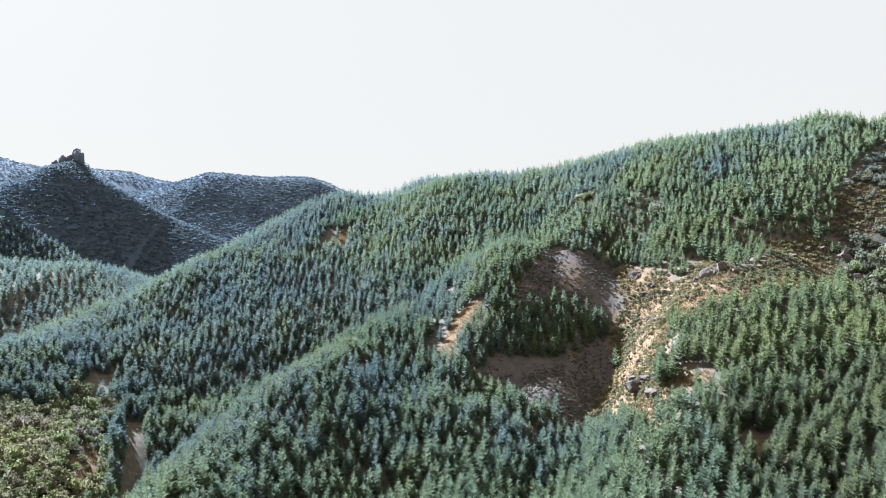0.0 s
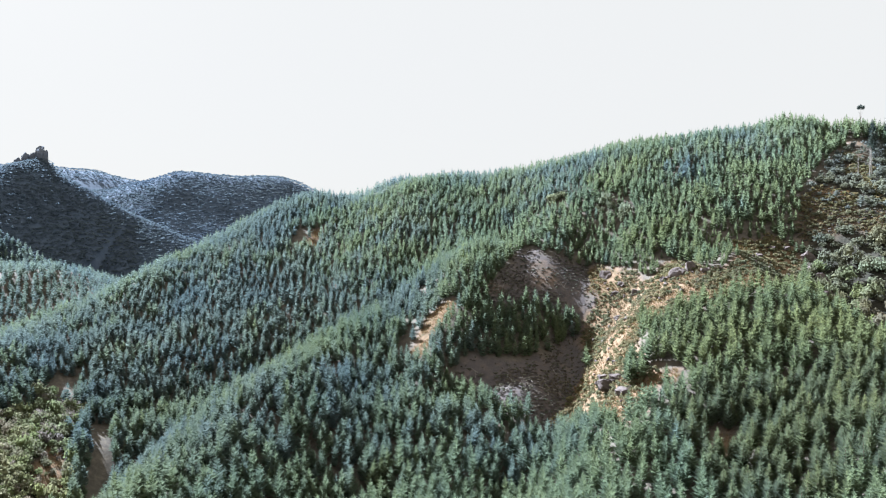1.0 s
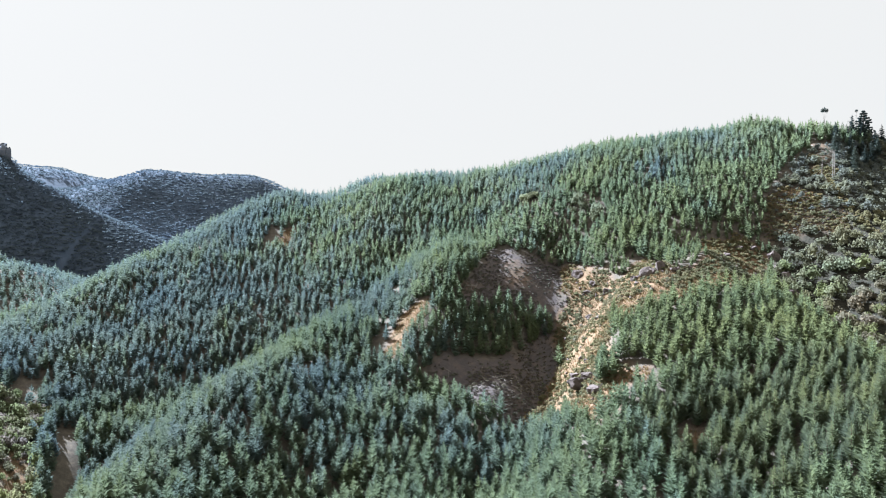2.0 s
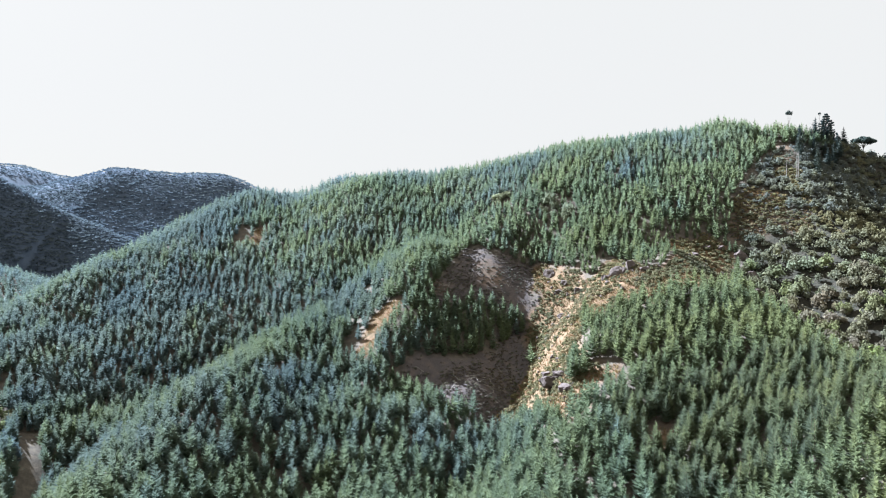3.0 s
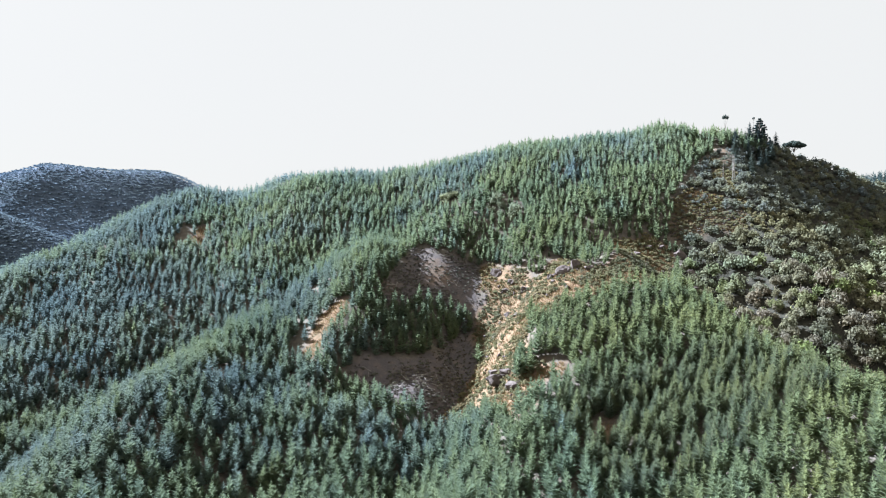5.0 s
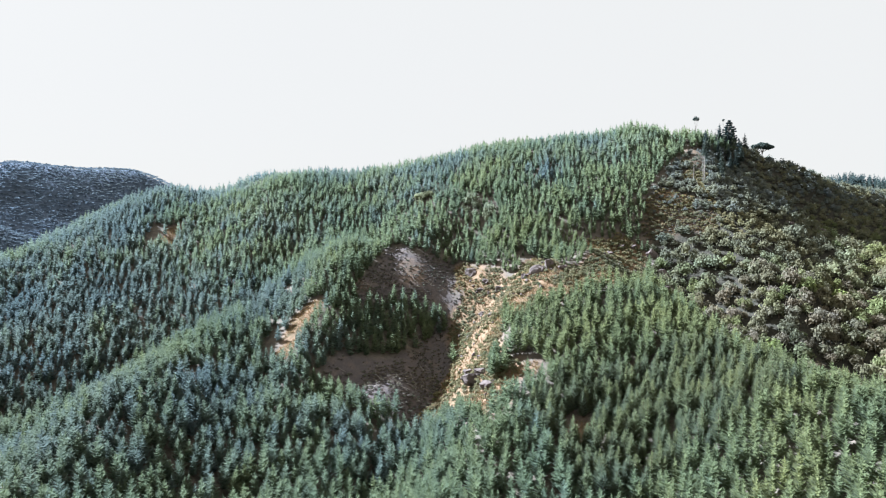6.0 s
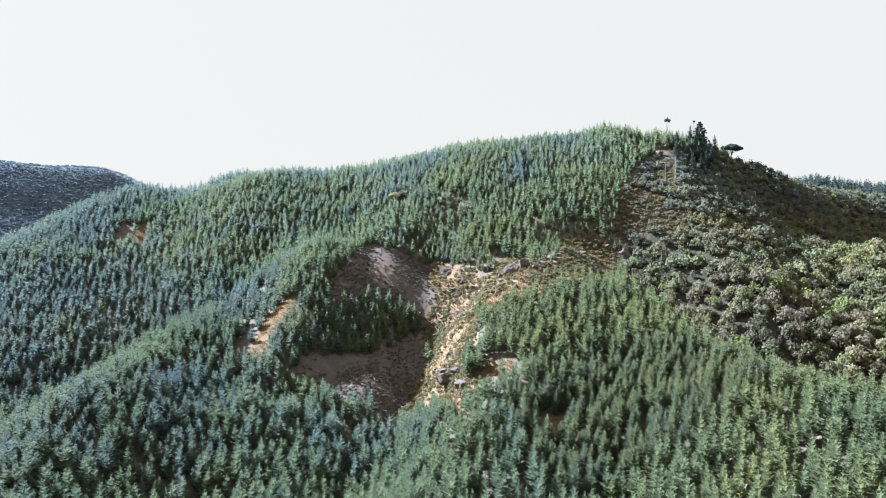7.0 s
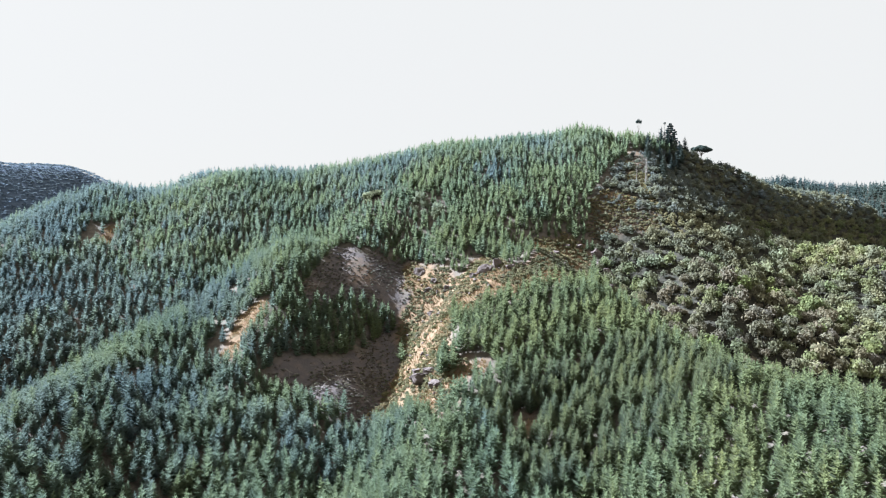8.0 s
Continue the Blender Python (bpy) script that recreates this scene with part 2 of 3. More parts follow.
# sunlit patches of the scree; the sunlight is painted in as dry colour
SCREE_LIT = [[(40, 384), (48, 385), (51, 375), (43, 373)], [(72, 412), (78, 421), (87, 407), (88, 398), (74, 398)]]
SLIP_AREA = [(-7, 336), (-6, 346), (-1, 350), (0, 356), (3, 366), (9, 369), (15, 369), (22, 366), (21, 358), (14, 350), (7, 343), (2, 334), (-1, 330)]
SLIP_SHADE = [[(-9, 344), (-8, 362), (-1, 378), (6, 380), (3, 370), (-1, 356), (-6, 344)], [(3, 412), (11, 407), (9, 396), (3, 401)], [(-94, 502), (-92, 530), (-86, 532), (-82, 525), (-87, 504)]]
SLIPS = [(-81, 510, 6), (-77, 522, 6), (-72, 529, 3), (-41, 321, 4), (-38, 328, 3), (107, 224, 5.5), (138, 244, 3.5), (-8, 446, 2)]
VALLEY_TAN = [(-162, 280), (-170, 311), (-168, 321), (-159, 312), (-145, 284)]
SLASH = [(30, 326, 8), (45, 318, 12), (62, 322, 12), (75, 345, 8)]  # where felled logs lie
SCREE = [(62, 405, 10), (75, 408, 12), (86, 400, 10), (48, 382, 6)]
SHRUBBY = [(128, 438, 8), (134, 425, 6), (99, 470, 6)]
BOWL_DRY = [(229, 380, 8), (238, 376, 11), (240, 364, 10), (230, 367, 9), (247, 352, 8), (222, 369, 6), (247, 372, 8), (282, 432, 7), (290, 425, 6), (275, 405, 8), (268, 392, 7), (284, 412, 6)]
DARK_GULLY = [[(-165, 344), (-156, 348), (-144, 322), (-129, 288), (-116, 238), (-124, 235), (-138, 288), (-152, 320)], [(-196, 360), (-199, 378), (-191, 386), (-182, 366), (-184, 358)]]
PINE_ISLAND = [(91, 272, 6), (94, 281, 5), (83, 370, 6), (88, 376, 4.5), (78, 364, 6)]
TRACK = [(272, 404), (264, 380), (261, 366), (259, 352), (257, 337), (256, 317)]
BOWL = [(350, 470), (332, 437), (316, 428), (294, 428), (268, 412), (248, 396), (233, 388), (218, 371), (215, 358), (207, 342), (194, 312), (197, 285), (203, 240), (210, 200), (225, 150), (250, 110), (430, 190), (540, 360), (560, 440), (480, 470)]
VALLEY_BUSH = [(-290, 320), (-207, 325), (-188, 340), (-200, 357), (-194, 362), (-180, 354), (-174, 360), (-169, 348), (-170, 332), (-163, 322), (-144, 285), (-150, 250), (-190, 230), (-300, 230)]


def ragged(x, y, poly):
    """1 inside an area whose edge is frayed by a few metres."""
    dx, dy = rough_noise(x, y, 8, 71) * 2.5, rough_noise(x, y, 8, 72) * 2.5
    return inside(x + dx, y + dy, poly) * 1.0


def open_strip(x, y):
    """The dry, rocky open ground between the plantations."""
    return ragged(x, y, STRIP_AREA)


def felled(x, y):
    return ragged(x, y, SLASH_AREA)


def cover(x, y):
    """How bare and how dry the ground is at a place; sunlit scree is coloured half dry."""
    lit = [ragged(x, y, a) * 0.5 for a in SCREE_LIT]
    dry = np.maximum.reduce([open_strip(x, y), ragged(x, y, SLIP_AREA), ragged(x, y, VALLEY_TAN), spots(x, y, SLIPS), spots(x, y, BOWL_DRY) * 0.7] + lit)
    bare = np.maximum.reduce([dry, felled(x, y), ragged(x, y, SCREE_AREA)])
    return bare, dry


def mesh_from(name, verts, faces, mat, tint=None, smooth=False):
    """A mesh from arrays; faces: (n, 3) or (n, 4). tint: one number a vertex."""
    me = bpy.data.meshes.new(name)
    verts, faces = np.asarray(verts, np.float32), np.asarray(faces, np.int32)
    k = faces.shape[1]
    me.vertices.add(len(verts))
    me.vertices.foreach_set("co", verts.ravel())
    me.loops.add(faces.size)
    me.loops.foreach_set("vertex_index", faces.ravel())
    me.polygons.add(len(faces))
    me.polygons.foreach_set("loop_start", np.arange(0, faces.size, k, dtype=np.int32))
    me.polygons.foreach_set("use_smooth", np.full(len(faces), smooth))
    me.update(calc_edges=True)
    if tint is not None:
        for key, values in (tint if isinstance(tint, dict) else {"tint": tint}).items():
            me.attributes.new(key, "FLOAT", "POINT").data.foreach_set("value", np.asarray(values, np.float32))
    me.materials.append(mat)
    return me


def spaced(lo, hi, fine, n_fine, n_out):
    """Grid lines: n_fine evenly over lo..hi, then widening steps out to 4600 m on both sides."""
    mid = np.linspace(lo, hi, n_fine)
    step = np.geomspace(fine, fine * 60, n_out)
    return np.concatenate([lo + (-4600 - lo) * (np.cumsum(step)[::-1] / step.sum()), mid, hi + (4600 - hi) * np.cumsum(step) / step.sum()])


def build_ground():
    gx, gy = spaced(-740, 440, 6, 236, 60), spaced(60, 1020, 6, 200, 60)
    x, y = np.meshgrid(gx, gy)
    z = height(x, y)
    bare, dry = cover(x, y)
    z = z + bare * (rough_noise(x, y, 16, 21) * 0.9)
    nx, ny = len(gx), len(gy)
    i = np.arange(ny - 1)[:, None] * nx + np.arange(nx - 1)[None, :]
    faces = np.stack([i, i + 1, i + nx + 1, i + nx], -1).reshape(-1, 4)
    # scrub: where the far ground takes its haze-blue colour
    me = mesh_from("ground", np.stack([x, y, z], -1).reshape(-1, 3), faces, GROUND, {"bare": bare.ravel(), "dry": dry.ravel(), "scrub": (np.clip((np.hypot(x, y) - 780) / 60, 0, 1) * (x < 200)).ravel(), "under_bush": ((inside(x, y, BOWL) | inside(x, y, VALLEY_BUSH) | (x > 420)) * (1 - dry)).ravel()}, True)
    return tagged(new("ground", me), "steep hills with forest litter, dry grass and bare soil", "ground", kind="structure")


build_ground()


# ------------------------------------------------------------------ plants, as arrays
def boughs(rng, tiers, per, tall, wide, bare, side=True, fat=1.0, upturn=0.40):
    """The crown of a young pine: a cone of whorls; each bough a narrow upswept spray with a shorter spray beside it."""
    vs, fs = [], []
    for k in range(tiers):
        f = k / max(tiers - 1, 1)
        z = tall * (bare + (0.95 - bare) * f ** 0.9)
        reach = wide * min(1, 0.75 + 0.25 * f / 0.1) * (1 - f) ** 0.72 + 0.07 * wide
        n = max(4, round(per * (1 - 0.5 * f)))
        a0 = rng.uniform(0, 6.28)
        for b in range(n):
            a = a0 + 6.2832 * (b + rng.uniform(-0.35, 0.35)) / n
            length = reach * rng.uniform(0.62, 1.20)
            up = length * rng.uniform(upturn - 0.22, upturn + 0.22) + 0.12
            half = (length * rng.uniform(0.11, 0.17) + 0.08) * fat
            z0 = z + rng.uniform(-0.5, 0.5) * tall / tiers
            twist = rng.uniform(-0.5, 0.5) * half
            for turn, far, root in ((0.0, 1.0, rng.uniform(0.05, 0.25)), (rng.choice((-1, 1)) * rng.uniform(0.22, 0.5), rng.uniform(0.6, 0.9), 0.35))[: 1 + side]:
                dx, dy = math.cos(a + turn), math.sin(a + turn)
                bx, by, bz = root * length * math.cos(a), root * length * math.sin(a), z0 + root * 0.6 * up
                o = len(vs)
                vs += [(bx - half * dy, by + half * dx, bz + twist), (bx + half * dy, by - half * dx, bz - twist), (far * length * dx, far * length * dy, z0 + far * up)]
                fs += [(o, o + 1, o + 2)]
    o = len(vs)  # the leading shoot
    r = 0.05 * wide
    vs += [(r, 0, tall * 0.86), (-r / 2, r * 0.87, tall * 0.86), (-r / 2, -r * 0.87, tall * 0.86), (0, 0, tall * 1.02)]
    fs += [(o, o + 1, o + 3), (o + 1, o + 2, o + 3), (o + 2, o, o + 3)]
    return np.array(vs), np.array(fs)


def stem(tall, r0, sides=5, r1=0.25, lean=(0, 0)):
    vs, fs = [], []
    for k, (z, r) in enumerate(((-0.8, r0 * 1.25), (0.3, r0), (tall * 0.5, r0 * 0.65), (tall, r0 * r1))):
        for s in range(sides):
            a = 6.2832 * s / sides
            vs.append((r * math.cos(a) + lean[0] * z, r * math.sin(a) + lean[1] * z, z))
        if k:
            for s in range(sides):
                a, b = (k - 1) * sides + s, (k - 1) * sides + (s + 1) % sides
                fs += [(a, b, b + sides), (a, b + sides, a + sides)]
    return np.array(vs), np.array(fs)


def leaf_lobes(rng, lobes, clumps, wide, tall, size, flat=1.0, body=False):
    """The crown of a broad bush: overlapping lobes clad in small tilted leaf clumps."""
    vs, fs = [], []
    for k in range(lobes):
        a, d = rng.uniform(0, 6.28), wide * 0.55 * math.sqrt(rng.uniform(0, 1)) * (k > 0)
        c = np.array([d * math.cos(a), d * math.sin(a), tall * rng.uniform(0.45, 0.66) - 0.25 * d])
        r = np.array([wide * rng.uniform(0.42, 0.60)] * 2 + [tall * rng.uniform(0.30, 0.44) * flat])
        if body:  # the dense inside of the lobe
            o = len(vs)
            for e, w in ((-0.5, 0.80), (0.35, 0.85)):
                vs += [c + r * 0.66 * np.array([w * math.cos(q * 1.2566 + e), w * math.sin(q * 1.2566 + e), e]) * rng.uniform(0.85, 1.1) for q in range(5)]
            vs.append(c + np.array([0, 0, r[2] * 0.66]))
            fs += [t for q in range(5) for t in ((o + q, o + (q + 1) % 5, o + 5 + (q + 1) % 5), (o + q, o + 5 + (q + 1) % 5, o + 5 + q), (o + 5 + q, o + 5 + (q + 1) % 5, o + 10))]
        for _ in range(clumps):
            n = rng.normal(size=3)
            n[2] = abs(n[2]) * 1.3 - 0.75
            n /= np.linalg.norm(n)
            p = c + n * r * rng.uniform(0.82, 1.12)
            n = n + rng.normal(size=3) * 0.45
            n /= np.linalg.norm(n)
            t = np.cross(n, rng.normal(size=3))
            t /= np.linalg.norm(t)
            b = np.cross(n, t)
            s = size * rng.uniform(0.65, 1.35)
            o = len(vs)
            vs += [p - t * s - b * s * 0.5, p + t * s * 0.8 - b * s * rng.uniform(0.2, 0.8), p + t * s * rng.uniform(-0.4, 0.4) + b * s + n * s * 0.3]
            fs += [(o, o + 1, o + 2)]
    return np.array(vs), np.array(fs)


def planted(name, kinds, places, mat, label, category, smooth=False):
    """One object of many plants: kinds, the crowns to choose from; places: rows of x, y, z, scale, stretch, turn, lean, tint."""
    rng = np.random.default_rng(len(places) + len(name))
    vs, fs, ts, o = [], [], [], 0
    pick = rng.integers(0, len(kinds), len(places))
    for k, (v, f) in enumerate(kinds):
        p = places[pick == k]
        if not len(p):
            continue
        c, s = np.cos(p[:, 5])[:, None], np.sin(p[:, 5])[:, None]
        x, y, z = v[:, 0][None] * p[:, 3:4], v[:, 1][None] * p[:, 3:4], v[:, 2][None] * p[:, 3:4] * p[:, 4:5]
        xr, yr = c * x - s * y + z * p[:, 6:7], s * x + c * y
        vs.append(np.stack([xr + p[:, 0:1], yr + p[:, 1:2], z + p[:, 2:3]], -1).reshape(-1, 3))
        fs.append((f[None] + (np.arange(len(p)) * len(v))[:, None, None] + o).reshape(-1, 3))
        ts.append(np.repeat(p[:, 7], len(v)))
        o += len(p) * len(v)
    me = mesh_from(name, np.concatenate(vs), np.concatenate(fs), mat, np.concatenate(ts), smooth)
    return tagged(new(name, me), label, category, kind="stuff")


def scatter(rng, lo, hi, gap, keep, loose=0.33):
    """Jittered staggered rows of places over a rectangle, those that keep(x, y) allows, with their height."""
    rows = np.arange(lo[1], hi[1], gap * 0.87)
    cols = np.arange(lo[0], hi[0], gap)
    x, y = np.meshgrid(cols, rows)
    x = x + (np.arange(len(rows)) % 2)[:, None] * gap / 2
    x = (x + rng.uniform(-loose, loose, x.shape) * gap).ravel()
    y = (y + rng.uniform(-loose, loose, y.shape) * gap).ravel()
    ok = keep(x, y)
    x, y = x[ok], y[ok]
    return x, y, height(x, y)


def rows_of(rng, x, y, z, scale, stretch, lean, tint):
    n = len(x)
    return np.stack([x, y, z - 0.25, rng.uniform(*scale, n), rng.uniform(*stretch, n), rng.uniform(0, 6.28, n), rng.normal(0, lean, n), tint], -1)


def sector(x, y, r0, r1, a0, a1):
    r, a = np.hypot(x, y), np.degrees(np.arctan2(x, y))
    return (r > r0) & (r < r1) & (a > a0) & (a < a1)


def west_foot(x, y):
    return inside(x, y, VALLEY_BUSH)


def front_of_crest(x, y):
    """Not far down the back of the long ridge."""
    return line_distance(x, y, RIDGES["main_ridge"][2])[1] * 0 + y < np.interp(x, [-420, -260, -173, -93, 0, 101, 218, 308, 403, 560], [408, 454, 558, 618, 592, 572, 520, 474, 450, 456])


def pine_land(x, y):
    bare, dry = cover(x, y)
    return ((bare < 0.35) | (spots(x, y, PINE_ISLAND) > 0.5)) & ~np.logical_or.reduce([inside(x, y, a) for a in DARK_GULLY + SLIP_SHADE]) & ~inside(x + rough_noise(x, y, 13, 81) * 7, y + rough_noise(x, y, 13, 82) * 7, BOWL) & ~west_foot(x, y) & (spots(x, y, SHRUBBY) < 0.5) & front_of_crest(x, y) & sector(x, y, 180, 660, -40, 58)


NEAR_STAND = (92, 176, 188, 280)  # the stretch of the near spur whose pines stand apart as single trees


def build_pines():
    rng = np.random.default_rng(4)
    x, y, z = scatter(rng, (-420, 90), (345, 640), 4.0, lambda x, y: pine_land(x, y) & (np.hypot(x, y) < 425) & (np.hypot(x, y) > 330), 0.40)
    xn, yn, zn = scatter(rng, (-420, 90), (345, 640), 4.1, lambda x, y: pine_land(x, y) & (np.hypot(x, y) <= 330), 0.42)
    xh, yh, zh = scatter(rng, (-420, 90), (345, 640), 3.9, lambda x, y: pine_land(x, y) & (np.hypot(x, y) >= 425), 0.40)
    x, y, z = np.concatenate([x, xn, xh]), np.concatenate([y, yn, yh]), np.concatenate([z, zn, zh])
    # tint falls westward and with distance, so haze is coloured into the stand
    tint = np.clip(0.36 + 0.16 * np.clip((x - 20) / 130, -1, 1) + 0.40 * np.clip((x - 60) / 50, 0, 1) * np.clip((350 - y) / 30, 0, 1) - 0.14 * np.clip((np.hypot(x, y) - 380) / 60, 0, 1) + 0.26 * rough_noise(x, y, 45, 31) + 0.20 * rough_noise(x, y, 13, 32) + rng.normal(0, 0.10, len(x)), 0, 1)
    rows = rows_of(rng, x, y, z, (0.70, 1.22), (0.85, 1.15), 0.03, tint)
    a, b, c, d = NEAR_STAND
    r = np.hypot(x, y)
    edge = (x > 120) & (inside(x + 6, y - 7, STRIP_AREA) | inside(x + 10, y - 11, STRIP_AREA))  # low trees fringe the open saddle
    rows[:, 3] *= np.where(edge, 0.6, 1.0) * np.interp(r, [300, 480], [1.0, 0.90])  # shorter towards the windy crest
    single = (x > a) & (x < b) & (y > c) & (y < d)
    idx = np.flatnonzero(single)[:300]
    single = np.zeros(len(x), bool)
    single[idx] = True
    close = (r < 330) & ~single
    full = [boughs(np.random.default_rng(s), 12, 14, 11.4, 3.0, 0.20, True, 0.88) for s in range(5)]
    plain = [boughs(np.random.default_rng(20 + s), 11, 11, 11.3, 3.1, 0.12, True, 1.2) for s in range(5)]
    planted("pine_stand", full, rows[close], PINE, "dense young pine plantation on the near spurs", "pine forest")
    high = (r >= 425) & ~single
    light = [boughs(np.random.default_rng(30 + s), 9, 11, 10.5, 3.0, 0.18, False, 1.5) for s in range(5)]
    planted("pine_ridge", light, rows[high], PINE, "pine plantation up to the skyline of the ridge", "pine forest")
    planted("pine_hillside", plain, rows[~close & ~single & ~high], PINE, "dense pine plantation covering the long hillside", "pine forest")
    # single trees of the near stand
    kinds = []
    for s in range(3):
        root = tagged(new("pine_tree"), "young green radiata pine standing in the plantation", "tree", "pines of the near spur")
        v, f = boughs(np.random.default_rng(40 + s), 18, 22, 11.6, 3.1, 0.10, True, 0.66)
        crown = new("crown", mesh_from("crown", v, f, PINE_ONE))
        v, f = stem(11.5, 0.17)
        trunk = new("trunk", mesh_from("trunk", v, f, BARK, smooth=True))
        crown.parent = trunk.parent = root
        kinds.append(root)
    for n, (px, py, pz, s, st, turn, lean, t) in enumerate(rows[single]):
        m = Matrix.LocRotScale((px, py, pz), Euler((lean, lean, turn)), None)
        if n < 3:
            tree = kinds[n]
            tree.matrix_basis = m
        else:
            tree = copy_thing(kinds[n % 3], m)
        tree.scale = (s, s, s * st)


build_pines()


def bush_land(x, y):
    bare, dry = cover(x, y)
    thin = (dry > 0.3) & (lattice(np.floor(x), np.floor(y), 3) < np.where(x < 0, 0.6, 0.30))
    return (inside(x, y, BOWL) & (y < np.interp(x, [250, 308, 403, 560], [470, 480, 455, 465])) | west_foot(x, y) | (spots(x, y, SHRUBBY) > 0.5)) & (x < 1.45 * y) & ~thin & (line_distance(x, y, TRACK)[0] > 1.5)


def build_bush():
    rng = np.random.default_rng(8)
    x, y, z = scatter(rng, (-300, 100), (560, 480), 5.4, bush_land, 0.6)
    xw, yw, zw = scatter(rng, (-300, 230), (-140, 360), 2.9, lambda x, y: bush_land(x, y) & (x < 0), 0.6)
    xt, yt, zt = scatter(rng, (200, 300), (560, 480), 3.4, lambda x, y: bush_land(x, y) & (height(x, y) > 8), 0.6)
    low = (z <= 8) | (x < 150)
    x, y, z = np.concatenate([x[low], xw, xt]), np.concatenate([y[low], yw, yt]), np.concatenate([z[low], zw, zt])
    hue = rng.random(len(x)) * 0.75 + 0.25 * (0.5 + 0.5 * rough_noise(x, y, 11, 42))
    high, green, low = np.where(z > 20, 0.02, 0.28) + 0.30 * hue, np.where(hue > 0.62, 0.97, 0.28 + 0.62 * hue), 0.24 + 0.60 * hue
    level = z + 7 * rough_noise(x, y, 30, 41)  # forest above with shade's blue-grey in its tint, green scrub at mid height, bare grey twigs below
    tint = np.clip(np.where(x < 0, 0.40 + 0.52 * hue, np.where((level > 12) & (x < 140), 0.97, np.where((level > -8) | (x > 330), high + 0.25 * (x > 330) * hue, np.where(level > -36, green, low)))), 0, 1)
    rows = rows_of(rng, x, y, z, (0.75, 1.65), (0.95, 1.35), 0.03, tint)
    rows[:, 3] *= np.where(rng.random(len(x)) < 0.25, 1.35, 1.0) * np.where(x < 0, 0.78, 1.0) * np.where(cover(x, y)[1] > 0.3, 0.6, 1.0) * np.where((z > 8) & (x > 150), 0.72, 1.0)
    kinds = [leaf_lobes(np.random.default_rng(60 + s), 4, 26, 2.9, 4.2, 0.36, 1.0, True) for s in range(6)]
    # the broad trees of the lower bowl, one by one
    single = (x > 205) & (x < 300) & (y > 225) & (y < 330) & (rows[:, 3] > 0.8)
    single[np.flatnonzero(single)[290:]] = False
    made = []
    for s in range(4):
        root = tagged(new("native_tree"), "broad olive-grey native tree in the scrub", "tree", "trees of the lower bowl")
        v, f = leaf_lobes(np.random.default_rng(260 + s), 7, 30, 2.8, 4.2, 0.38, 1.0, True)
        crown = new("crown", mesh_from("crown", v, f, NATIVE_ONE))
        v, f = stem(2.6, 0.14)
        trunk = new("trunk", mesh_from("trunk", v, f, BARK, smooth=True))
        crown.parent = trunk.parent = root
        made.append(root)
    for n, (px, py, pz, g, st, turn, lean, t) in enumerate(rows[single]):
        m = Matrix.LocRotScale((px, py, pz), Euler((0, 0, turn)), None)
        if n < 4:
            made[n].matrix_basis = m
            tree = made[n]
        else:
            tree = copy_thing(made[n % 4], m)
        tree.scale = (g, g, g * st)
    rows = rows[~single]
    small = [leaf_lobes(np.random.default_rng(70 + s), 3, 17, 3.0, 4.2, 0.42, 1.0, True) for s in range(6)]
    upper = (rows[:, 2] > 8) & (rows[:, 0] > 150)
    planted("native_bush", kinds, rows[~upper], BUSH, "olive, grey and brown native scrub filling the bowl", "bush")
    planted("upper_bush", small, rows[upper], BUSH, "dark low native forest on the steep head of the bowl, shade in its tint", "bush")


build_bush()


